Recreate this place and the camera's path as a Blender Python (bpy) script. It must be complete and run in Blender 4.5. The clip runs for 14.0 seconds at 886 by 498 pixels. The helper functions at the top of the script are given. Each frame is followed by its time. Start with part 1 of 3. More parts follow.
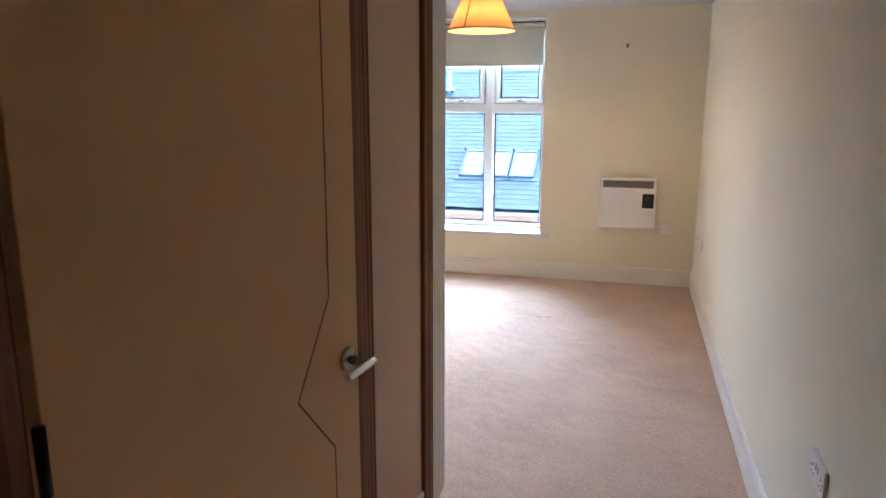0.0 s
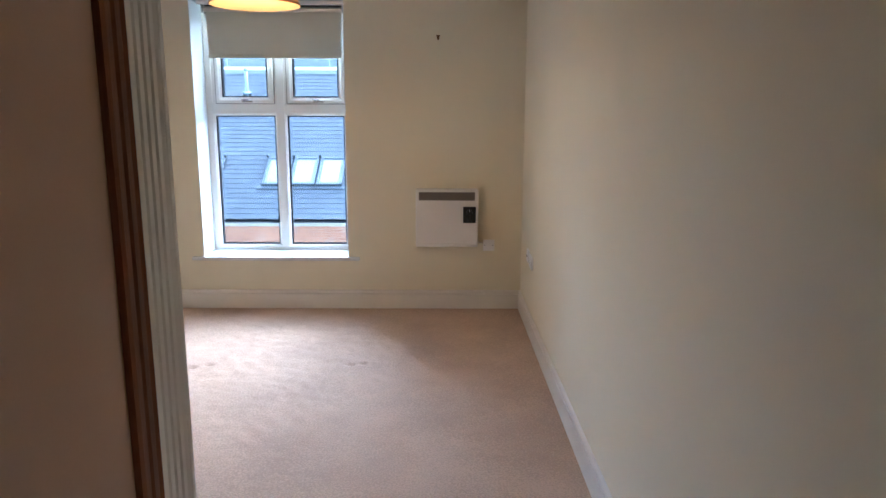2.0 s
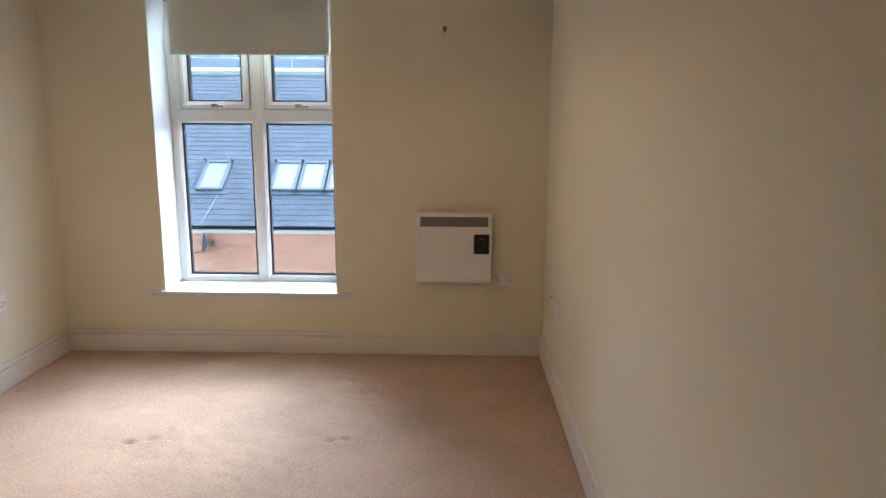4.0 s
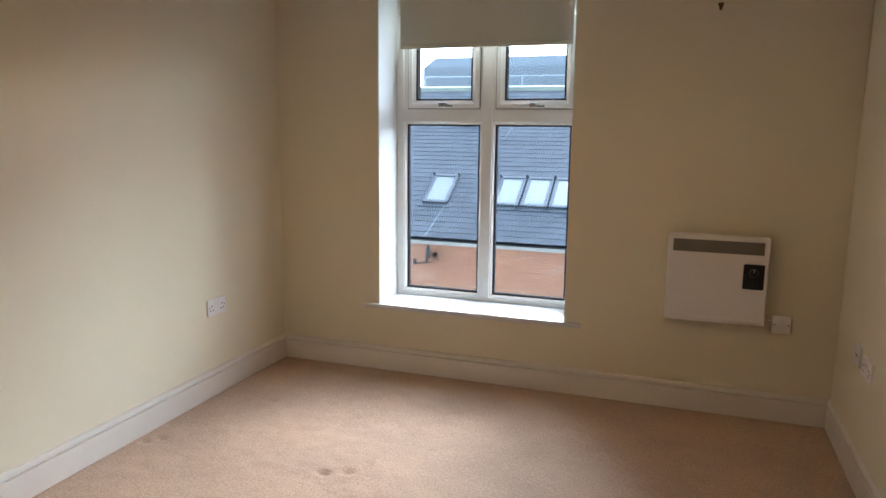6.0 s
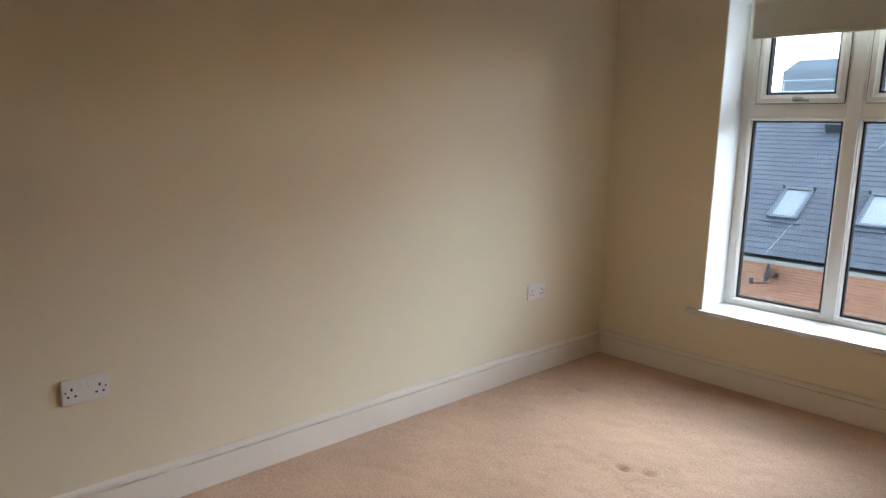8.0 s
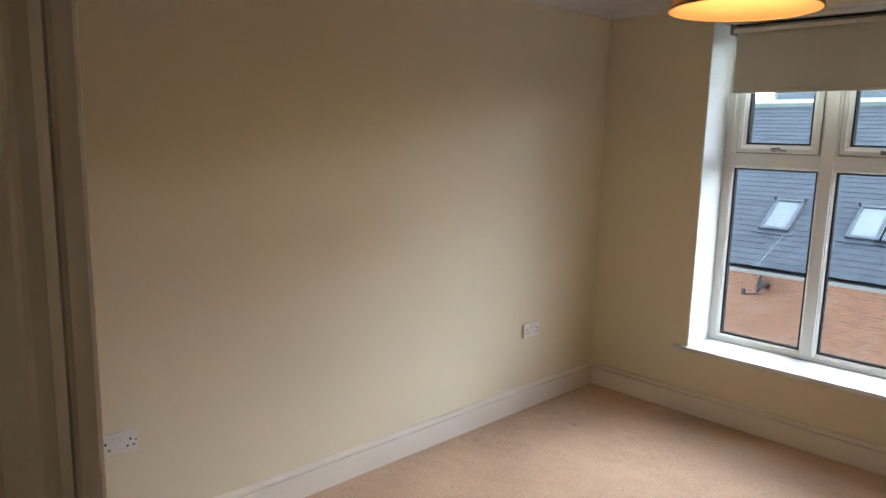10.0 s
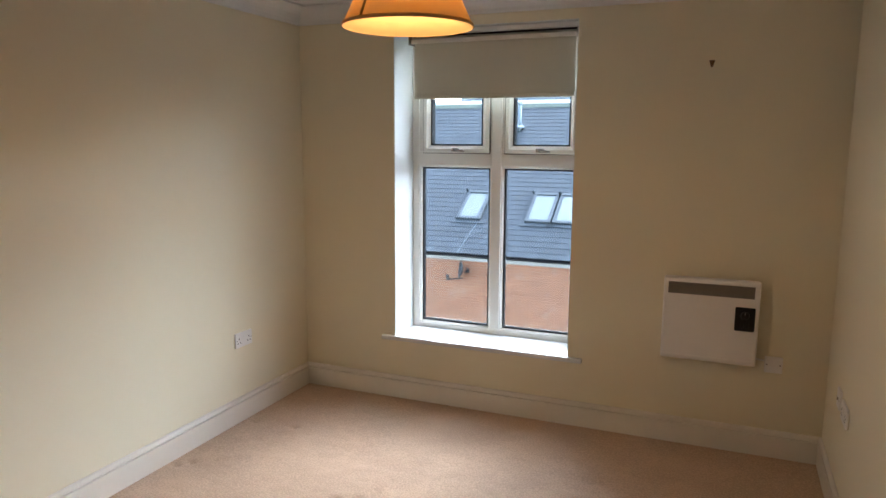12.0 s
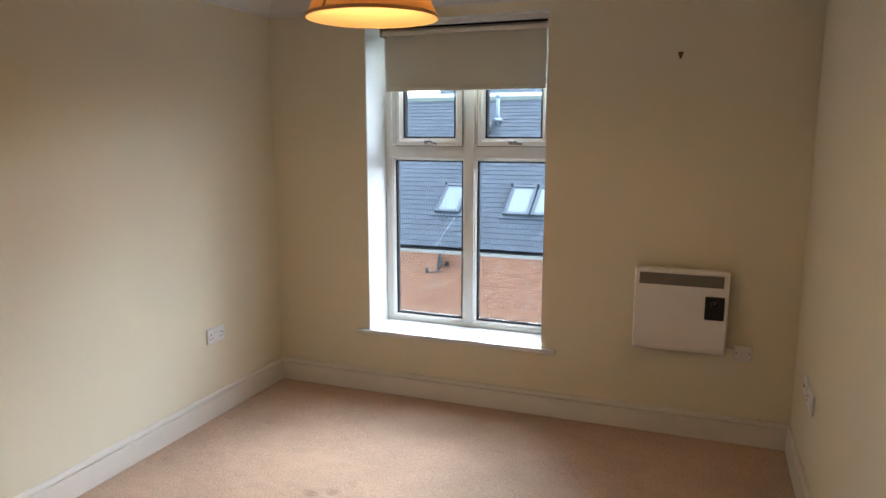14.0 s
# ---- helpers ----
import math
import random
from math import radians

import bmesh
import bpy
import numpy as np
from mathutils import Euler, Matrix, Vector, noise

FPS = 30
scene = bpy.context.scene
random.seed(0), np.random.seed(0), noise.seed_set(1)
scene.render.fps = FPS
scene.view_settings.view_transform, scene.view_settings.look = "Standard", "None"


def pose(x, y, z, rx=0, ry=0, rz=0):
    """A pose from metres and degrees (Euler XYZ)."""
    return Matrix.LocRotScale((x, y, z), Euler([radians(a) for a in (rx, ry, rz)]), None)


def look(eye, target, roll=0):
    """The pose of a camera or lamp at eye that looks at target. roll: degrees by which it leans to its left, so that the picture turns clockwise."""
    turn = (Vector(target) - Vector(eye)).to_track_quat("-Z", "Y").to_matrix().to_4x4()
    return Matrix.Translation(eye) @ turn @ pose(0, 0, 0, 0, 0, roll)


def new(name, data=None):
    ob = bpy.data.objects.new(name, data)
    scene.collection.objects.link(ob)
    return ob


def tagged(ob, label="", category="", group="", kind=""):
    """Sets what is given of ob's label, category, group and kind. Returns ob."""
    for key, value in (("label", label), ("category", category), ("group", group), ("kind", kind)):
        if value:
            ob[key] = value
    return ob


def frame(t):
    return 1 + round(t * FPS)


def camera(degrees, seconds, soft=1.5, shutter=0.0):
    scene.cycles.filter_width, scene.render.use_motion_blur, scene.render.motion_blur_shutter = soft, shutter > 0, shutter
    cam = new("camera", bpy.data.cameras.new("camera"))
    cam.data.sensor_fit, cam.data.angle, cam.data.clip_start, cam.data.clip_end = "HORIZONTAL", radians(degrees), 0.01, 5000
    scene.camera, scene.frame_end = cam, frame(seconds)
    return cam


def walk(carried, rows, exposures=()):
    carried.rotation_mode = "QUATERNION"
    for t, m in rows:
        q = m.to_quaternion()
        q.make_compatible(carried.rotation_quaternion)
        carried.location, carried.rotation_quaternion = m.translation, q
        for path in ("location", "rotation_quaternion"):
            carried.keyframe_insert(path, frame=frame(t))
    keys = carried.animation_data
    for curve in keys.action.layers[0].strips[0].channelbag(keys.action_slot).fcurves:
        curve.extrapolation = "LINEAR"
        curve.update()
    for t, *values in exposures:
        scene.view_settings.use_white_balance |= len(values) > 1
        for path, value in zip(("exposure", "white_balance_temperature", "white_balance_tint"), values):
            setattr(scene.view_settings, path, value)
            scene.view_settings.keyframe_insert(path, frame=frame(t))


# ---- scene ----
cam = camera(65.1, 14.0)
PATH = [
    (0, (2.541, -6.16, 1.544), (2.025, -4.272, 1.135), 0.1),
    (0.5, (2.506, -5.922, 1.562), (2.149, -3.995, 1.161), 0.2),
    (1, (2.472, -5.675, 1.54), (2.233, -3.729, 1.145), 0.5),
    (1.5, (2.427, -5.423, 1.526), (2.346, -3.462, 1.138), 0.4),
    (2, (2.454, -5.19, 1.506), (2.464, -3.229, 1.113), 0.2),
    (2.2, (2.471, -5.087, 1.507), (2.487, -3.125, 1.117), 0.1),
    (4.3, (2.518, -4.156, 1.542), (2.45, -2.195, 1.154), 0.5),
    (4.5, (2.492, -4.073, 1.523), (2.372, -2.113, 1.141), 0.5),
    (5, (2.437, -3.876, 1.464), (2.23, -1.918, 1.113), 0.5),
    (5.5, (2.396, -3.733, 1.418), (2.097, -1.783, 1.086), 0.6),
    (6, (2.34, -3.676, 1.431), (1.691, -1.815, 1.09), 0.6),
    (6.5, (2.348, -3.643, 1.406), (1.4, -1.914, 1.076), 0.7),
    (7, (2.346, -3.629, 1.384), (1.295, -1.96, 1.056), 1.1),
    (7.5, (2.339, -3.639, 1.359), (1.037, -2.157, 1.028), 1.2),
    (7.6, (2.347, -3.648, 1.358), (0.981, -2.224, 1.028), 1.4),
    (9.8, (2.458, -3.809, 1.561), (0.975, -2.512, 1.216), 1.6),
    (10, (2.49, -3.827, 1.612), (1.077, -2.451, 1.287), 1.3),
    (10.5, (2.513, -3.853, 1.612), (1.331, -2.269, 1.313), 0.7),
    (11, (2.585, -3.82, 1.669), (1.591, -2.115, 1.346), 0.2),
    (11.5, (2.582, -3.819, 1.649), (1.752, -2.028, 1.33), 0.2),
    (12, (2.566, -3.829, 1.636), (1.812, -2.004, 1.323), 0.3),
    (12.5, (2.577, -3.817, 1.667), (1.842, -1.986, 1.338), 0.1),
    (13, (2.587, -3.82, 1.632), (1.861, -1.984, 1.315), 0.2),
    (13.5, (2.6, -3.814, 1.624), (1.883, -1.974, 1.307), 0.1),
    (14, (2.604, -3.808, 1.633), (1.903, -1.965, 1.301), 0.0),
]
EXPOSURES = [(0, 6.0, 5050, 10), (1, 5.9, 5050, 10), (2, 5.4, 5050, 10), (4.5, 5.05, 5900, 11), (6, 4.7, 6050, 12), (7.5, 4.5, 6200, 12), (10, 4.55, 6300, 11), (11.5, 4.75, 6150, 11), (14, 4.75, 6100, 11)]
walk(cam, [(t, look(eye, target, roll)) for t, eye, target, roll in PATH], EXPOSURES)

# ---- world and light ----
world = bpy.data.worlds.new("overcast")
scene.world = world
world.use_nodes = True
wn, wl = world.node_tree.nodes, world.node_tree.links
sky = wn.new("ShaderNodeTexSky")
sky.sky_type, sky.sun_disc = "NISHITA", False
sky.sun_elevation, sky.sun_rotation = radians(36), radians(10)
sky.air_density, sky.dust_density = 1.0, 0.9
pale = wn.new("ShaderNodeHueSaturation")
pale.inputs["Saturation"].default_value = 0.8
wl.new(sky.outputs[0], pale.inputs["Color"])
wl.new(pale.outputs[0], wn["Background"].inputs[0])
wn["Background"].inputs[1].default_value = 0.12
sun = new("sun", bpy.data.lights.new("sun", "SUN"))
sun.data.energy, sun.data.angle, sun.data.color = 1.5, radians(115), (0.82, 0.91, 1.0)
sun.matrix_world = look((20.0, 27, 15.0), (1.0, 0, 0))


# ---- materials ----
def mat(name, colour, rough=0.6, metal=0.0, vary=0.08, scale=6.0, bump=0.0, bump_scale=60.0, dark=None, stretch=(1, 1, 1), random_tint=0.0, grain=0.4):
    """A principled surface with broad colour change, fine grain and relief."""
    m = bpy.data.materials.new(name)
    m.use_nodes = True
    n, l = m.node_tree.nodes, m.node_tree.links
    b = n["Principled BSDF"]
    b.inputs["Roughness"].default_value, b.inputs["Metallic"].default_value = rough, metal
    tc, mp = n.new("ShaderNodeTexCoord"), n.new("ShaderNodeMapping")
    mp.inputs["Scale"].default_value = stretch
    l.new(tc.outputs["Object"], mp.inputs["Vector"])
    big, fine, mix, ramp = n.new("ShaderNodeTexNoise"), n.new("ShaderNodeTexNoise"), n.new("ShaderNodeMix"), n.new("ShaderNodeMapRange")
    big.inputs["Scale"].default_value, big.inputs["Detail"].default_value = scale, 4
    fine.inputs["Scale"].default_value, fine.inputs["Detail"].default_value = bump_scale, 3
    l.new(mp.outputs[0], big.inputs["Vector"]), l.new(mp.outputs[0], fine.inputs["Vector"])
    add = n.new("ShaderNodeMath")
    add.operation = "MULTIPLY_ADD"
    l.new(fine.outputs["Fac"], add.inputs[0])
    add.inputs[1].default_value = grain
    l.new(big.outputs["Fac"], add.inputs[2])
    ramp.inputs["From Min"].default_value, ramp.inputs["From Max"].default_value = 0.25 + 0.5 * grain, 0.75 + 0.5 * grain
    l.new(add.outputs[0], ramp.inputs["Value"])
    mix.data_type = "RGBA"
    dark = dark or tuple(c * (1 - 2 * vary) for c in colour)
    mix.inputs["A"].default_value, mix.inputs["B"].default_value = (*dark, 1), (*colour, 1)
    l.new(ramp.outputs[0], mix.inputs["Factor"])
    out = mix.outputs["Result"]
    if random_tint:
        info, hsv, mr = n.new("ShaderNodeObjectInfo"), n.new("ShaderNodeHueSaturation"), n.new("ShaderNodeMapRange")
        isl, sm = n.new("ShaderNodeNewGeometry"), n.new("ShaderNodeMath")
        l.new(info.outputs["Random"], sm.inputs[0]), l.new(isl.outputs["Random Per Island"], sm.inputs[1])
        fr = n.new("ShaderNodeMath")
        fr.operation = "FRACT"
        l.new(sm.outputs[0], fr.inputs[0])
        mr.inputs["To Min"].default_value, mr.inputs["To Max"].default_value = 1 - random_tint, 1 + random_tint
        l.new(fr.outputs[0], mr.inputs["Value"]), l.new(mr.outputs[0], hsv.inputs["Value"]), l.new(out, hsv.inputs["Color"])
        out = hsv.outputs[0]
    l.new(out, b.inputs["Base Color"])
    if bump:
        bp = n.new("ShaderNodeBump")
        bp.inputs["Strength"].default_value, bp.inputs["Distance"].default_value = bump, 0.004
        l.new(fine.outputs["Fac"], bp.inputs["Height"]), l.new(bp.outputs[0], b.inputs["Normal"])
    return m


def translucent(name, colour, through_share):
    m = mat(name, colour, 0.85, vary=0.04, scale=3, bump=0.25, bump_scale=400)
    n, l = m.node_tree.nodes, m.node_tree.links
    t, mix = n.new("ShaderNodeBsdfTranslucent"), n.new("ShaderNodeMixShader")
    t.inputs["Color"].default_value = (*colour, 1)
    mix.inputs[0].default_value = through_share
    l.new(n["Principled BSDF"].outputs[0], mix.inputs[1]), l.new(t.outputs[0], mix.inputs[2])
    l.new(mix.outputs[0], n["Material Output"].inputs["Surface"])
    return m


def glass_mat():
    m = bpy.data.materials.new("window_glass")
    m.use_nodes = True
    n, l = m.node_tree.nodes, m.node_tree.links
    n.remove(n["Principled BSDF"])
    tr, gl, fr, mix = n.new("ShaderNodeBsdfTransparent"), n.new("ShaderNodeBsdfGlossy"), n.new("ShaderNodeFresnel"), n.new("ShaderNodeMixShader")
    tr.inputs["Color"].default_value = (0.66, 0.69, 0.69, 1)
    gl.inputs["Roughness"].default_value = 0.02
    fr.inputs["IOR"].default_value = 1.35
    l.new(fr.outputs[0], mix.inputs[0]), l.new(tr.outputs[0], mix.inputs[1]), l.new(gl.outputs[0], mix.inputs[2])
    l.new(mix.outputs[0], n["Material Output"].inputs["Surface"])
    return m


def brick_mat():
    m = mat("red_brick", (0.42, 0.17, 0.09), 0.9, vary=0.1, scale=1.5)
    n, l = m.node_tree.nodes, m.node_tree.links
    b = n["Principled BSDF"]
    tc, mp, br = n.new("ShaderNodeTexCoord"), n.new("ShaderNodeMapping"), n.new("ShaderNodeTexBrick")
    mp.inputs["Rotation"].default_value = (radians(90), 0, 0)
    l.new(tc.outputs["Object"], mp.inputs["Vector"]), l.new(mp.outputs[0], br.inputs["Vector"])
    br.inputs["Scale"].default_value = 1
    br.inputs["Brick Width"].default_value, br.inputs["Row Height"].default_value = 0.225, 0.075
    br.inputs["Mortar Size"].default_value = 0.009
    br.inputs["Color1"].default_value, br.inputs["Color2"].default_value = (0.34, 0.135, 0.065, 1), (0.25, 0.09, 0.043, 1)
    br.inputs["Mortar"].default_value = (0.32, 0.19, 0.125, 1)
    no, mx, rp = n.new("ShaderNodeTexNoise"), n.new("ShaderNodeMix"), n.new("ShaderNodeMapRange")
    no.inputs["Scale"].default_value, no.inputs["Detail"].default_value = 2.2, 6
    rp.inputs["From Min"].default_value, rp.inputs["From Max"].default_value, rp.inputs["To Max"].default_value = 0.58, 0.75, 0.55
    l.new(tc.outputs["Object"], no.inputs["Vector"]), l.new(no.outputs["Fac"], rp.inputs["Value"])
    mx.data_type = "RGBA"
    mx.inputs["B"].default_value = (0.40, 0.30, 0.24, 1)
    l.new(rp.outputs[0], mx.inputs["Factor"]), l.new(br.outputs["Color"], mx.inputs["A"]), l.new(mx.outputs["Result"], b.inputs["Base Color"])
    bp = n.new("ShaderNodeBump")
    bp.inputs["Strength"].default_value, bp.inputs["Distance"].default_value, bp.invert = 0.6, 0.01, True
    l.new(br.outputs["Fac"], bp.inputs["Height"]), l.new(bp.outputs[0], b.inputs["Normal"])
    return m


def glow_mat(name, colour, strength):
    m = bpy.data.materials.new(name)
    m.use_nodes = True
    b = m.node_tree.nodes["Principled BSDF"]
    b.inputs["Emission Color"].default_value, b.inputs["Emission Strength"].default_value = (*colour, 1), strength
    return m


WALL = mat("cream_emulsion", (0.785, 0.715, 0.54), 0.75, vary=0.02, scale=1.3, bump=0.12, bump_scale=220)
CEIL = mat("white_ceiling_paint", (0.76, 0.755, 0.74), 0.85, vary=0.02, scale=2, bump=0.1, bump_scale=180)
GLOSS = mat("ivory_gloss_paint", (0.80, 0.75, 0.67), 0.35, vary=0.03, scale=4, bump=0.05, bump_scale=90)
REVEAL = mat("white_reveal_paint", (0.70, 0.72, 0.71), 0.6, vary=0.02, scale=3, bump=0.08, bump_scale=200)
SILL = mat("white_sill_gloss", (0.70, 0.71, 0.70), 0.14, vary=0.02, scale=5)
UPVC = mat("white_upvc", (0.80, 0.79, 0.74), 0.35, vary=0.02, scale=3)
GASKET = mat("black_rubber_gasket", (0.035, 0.035, 0.036), 1.0)
GASKET.node_tree.nodes["Principled BSDF"].inputs["Specular IOR Level"].default_value = 0.0
GLASS = glass_mat()
CARPET = mat("beige_carpet", (0.62, 0.44, 0.315), 0.95, vary=0.12, scale=2.6, bump=0.6, bump_scale=120, grain=1.7)
TIMBER = mat("brown_timber", (0.28, 0.090, 0.030), 0.6, dark=(0.14, 0.040, 0.013), scale=2.5, bump=0.25, bump_scale=40, stretch=(8, 8, 0.5))
LEAF = mat("cream_door_paint", (0.84, 0.47, 0.20), 0.5, vary=0.04, scale=2, bump=0.08, bump_scale=120)
PANEL = mat("pinkish_brown_paint", (0.64, 0.41, 0.28), 0.6, vary=0.03, scale=2, bump=0.08, bump_scale=150)
GROOVE = mat("dark_door_groove", (0.26, 0.16, 0.09), 0.95)
STEEL = mat("satin_steel", (0.45, 0.43, 0.41), 0.25, 1.0, vary=0.05, scale=20)
CHROME = mat("polished_chrome", (0.8, 0.8, 0.8), 0.12, 1.0, vary=0.02)
IRON = mat("dark_hinge_metal", (0.03, 0.025, 0.02), 0.4, 0.8)
FABRIC = translucent("cream_blind_fabric", (0.70, 0.68, 0.57), 0.05)
SHADE = translucent("cream_shade_fabric", (0.80, 0.58, 0.30), 0.42)
SEAM = mat("tan_seam_tape", (0.42, 0.27, 0.12), 0.85, vary=0.05, scale=20)
PLASTIC = mat("white_plastic", (0.80, 0.78, 0.76), 0.3, vary=0.02)
HEATER = mat("white_enamel", (0.82, 0.79, 0.76), 0.38, vary=0.02, scale=5)
GRILLE = mat("grey_heater_grille", (0.22, 0.195, 0.175), 0.5, vary=0.05)
BLACK = mat("black_plastic", (0.01, 0.01, 0.012), 0.3)
BRASS = mat("tarnished_brass", (0.16, 0.09, 0.035), 0.45, 0.7)
SLATE = mat("blue_grey_slate", (0.054, 0.058, 0.064), 0.85, vary=0.14, scale=3, bump=0.5, bump_scale=30, random_tint=0.22)
BRICK = brick_mat()
LEAD = mat("grey_lead", (0.26, 0.29, 0.31), 0.55, vary=0.1, scale=4)
RLFRAME = mat("grey_rooflight_frame", (0.05, 0.055, 0.06), 0.6, vary=0.06)
DISH = mat("grey_dish_paint", (0.03, 0.03, 0.03), 0.7, vary=0.05)
GUTTER = mat("black_gutter", (0.015, 0.015, 0.018), 0.4)
FASCIA = mat("pale_soffit_paint", (0.34, 0.31, 0.28), 0.6, vary=0.06)
# opaque; the pale base stands in for sky reflected in the glass
SKYGLASS = mat("sky_toned_rooflight_glass", (0.17, 0.175, 0.165), 0.3, vary=0.04, scale=2)
CLAD = mat("blue_grey_cladding", (0.085, 0.098, 0.112), 0.5, vary=0.04, scale=0.4)
CLAD2 = mat("pale_blue_cladding", (0.125, 0.145, 0.165), 0.5, vary=0.04, scale=0.4)
PARAPET = mat("white_parapet", (0.75, 0.74, 0.72), 0.7, vary=0.05, scale=1)
ASPHALT = mat("asphalt", (0.05, 0.05, 0.052), 0.9, vary=0.15, scale=0.8, bump=0.5, bump_scale=20)
MOSS = mat("mossy_ridge", (0.16, 0.17, 0.13), 0.9, vary=0.25, scale=5, bump=0.5, bump_scale=30)


# ---- mesh helpers ----
def add_box(bm, x0, x1, y0, y1, z0, z1):
    m = Matrix.LocRotScale(((x0 + x1) / 2, (y0 + y1) / 2, (z0 + z1) / 2), None, (x1 - x0, y1 - y0, z1 - z0))
    return bmesh.ops.create_cube(bm, size=1, matrix=m)["verts"]


def box(x0, x1, y0, y1, z0, z1, bevel=0.0, segments=2):
    bm = bmesh.new()
    add_box(bm, x0, x1, y0, y1, z0, z1)
    if bevel:
        bmesh.ops.bevel(bm, geom=bm.edges[:], offset=bevel, segments=segments, affect="EDGES", profile=0.5)
    return bm


def boxes(*spans):
    bm = bmesh.new()
    for s in spans:
        add_box(bm, *s)
    return bm


def prism(profile, a, b, place):
    """A closed profile of (u, v), swept from a to b; place(u, v, s) gives the point."""
    bm = bmesh.new()
    ends = [[bm.verts.new(place(u, v, s)) for u, v in profile] for s in (a, b)]
    k = len(profile)
    for i in range(k):
        bm.faces.new((ends[0][i], ends[0][(i + 1) % k], ends[1][(i + 1) % k], ends[1][i]))
    bm.faces.new(ends[0]), bm.faces.new(ends[1][::-1])
    bmesh.ops.recalc_face_normals(bm, faces=bm.faces[:])
    return bm


def rod(a, b, r0, r1=None, sides=16):
    bm = bmesh.new()
    a, b = Vector(a), Vector(b)
    turn = (b - a).to_track_quat("Z", "Y").to_matrix().to_4x4()
    bmesh.ops.create_cone(bm, cap_ends=True, segments=sides, radius1=r0, radius2=r0 if r1 is None else r1, depth=(b - a).length, matrix=Matrix.Translation((a + b) / 2) @ turn)
    return bm


def lathe(profile, sides=48, closed=False):
    """Turned round z from (radius, height) pairs."""
    bm = bmesh.new()
    rings = [[bm.verts.new((r * math.cos(2 * math.pi * i / sides), r * math.sin(2 * math.pi * i / sides), z)) for i in range(sides)] for r, z in profile]
    for p, q in zip(rings, rings[1:] + ([rings[0]] if closed else [])):
        for i in range(sides):
            j = (i + 1) % sides
            bm.faces.new((p[i], p[j], q[j], q[i]))
    bmesh.ops.recalc_face_normals(bm, faces=bm.faces[:])
    return bm


def part(name, bm, material, parent=None, label="", smooth=False, at=None):
    me = bpy.data.meshes.new(name)
    for fc in bm.faces:
        fc.smooth = smooth
    bm.to_mesh(me)
    bm.free()
    me.materials.append(material)
    ob = new(name, me)
    if parent:
        ob.parent = parent
    if at is not None:
        ob.matrix_basis = at
    if label:
        ob["label"] = label
    return ob


def structure(name, bm, material, label, category):
    return tagged(part(name, bm, material), label, category, kind="structure")


def thing(name, at, label, category, group=""):
    ob = new(name)
    ob.empty_display_size = 0.1
    ob.matrix_basis = at
    return tagged(ob, label, category, group)


# ---- the room's shell ----
EAST, SOUTH, TOP = 3.077, -7.0, 2.43
WX0, WX1, WZ0, WZ1 = 0.658, 1.763, 0.405, 2.275     # window opening
STUB0, STUB1, STUB_END = 1.822, 1.848, -3.632          # partition beside the entrance
DOOR0, DOOR1, DOOR_TOP = -5.555, -4.545, 2.06

# carpet as a fine sheet with brushed unevenness and furniture dents
dents = [(0.06, -1.29), (0.11, -1.24), (0.08, -0.68), (0.98, -1.27), (1.07, -1.23), (1.92, -1.22), (1.99, -1.20), (0.34, -0.67)]
bm = bmesh.new()
NX, NY = 200, 450
grid = []
for j in range(NY + 1):
    row = []
    for i in range(NX + 1):
        x, y = EAST * i / NX, SOUTH * j / NY
        z = 0.0035 * noise.noise((x * 2.2, y * 2.2, 0)) + 0.0036 * noise.noise((x * 13, y * 13, 3)) + 0.0016 * noise.noise((x * 31, y * 31, 7))
        for a, b in dents:
            d = math.hypot(x - a, (y - b) * 1.3)
            if d < 0.036:
                z -= 0.020 * (1 - d / 0.036)
        row.append(bm.verts.new((x, y, z - 0.002)))
    grid.append(row)
for j in range(NY):
    for i in range(NX):
        bm.faces.new((grid[j + 1][i], grid[j + 1][i + 1], grid[j][i + 1], grid[j][i]))
tagged(part("floor", bm, CARPET, smooth=True), "beige cut-pile carpet with faint marks and dents", "carpet floor", kind="structure")
structure("floor_slab", box(-0.3, EAST + 0.3, SOUTH - 0.3, 0.39, -0.3, -0.02), CEIL, "floor slab under the carpet", "floor")

structure("wall_north", boxes((-0.3, WX0, 0, 0.40, -0.3, TOP), (WX1, EAST + 0.3, 0, 0.268, -0.3, TOP), (1.79, EAST + 0.3, 0.268, 0.40, -0.3, TOP), (WX0, WX1, 0, 0.40, -0.3, WZ0 - 0.03), (WX0, WX1, 0, 0.40, WZ1, TOP)), WALL, "cream painted wall round the tall window", "wall")
structure("wall_west", box(-0.3, 0, SOUTH, 0, -0.02, TOP), WALL, "plain cream painted wall", "wall")
structure("wall_east", box(EAST, EAST + 0.3, SOUTH, 0, -0.02, TOP), WALL, "plain cream painted wall along the passage", "wall")
structure("wall_south", box(-0.3, EAST + 0.3, SOUTH - 0.3, SOUTH, -0.02, TOP), WALL, "plain cream painted end wall", "wall")
structure("wall_partition", boxes((STUB0, STUB1, DOOR1 + 0.03, STUB_END - 0.015, -0.01, TOP), (STUB0, STUB1, SOUTH, DOOR0, -0.01, TOP), (STUB0, STUB1, DOOR0, DOOR1, DOOR_TOP, TOP)), WALL, "cream painted partition with a doorway beside the passage", "wall")
structure("ceiling", box(-0.3, EAST + 0.3, SOUTH - 0.3, 0.40, TOP, TOP + 0.25), CEIL, "white painted ceiling", "ceiling")

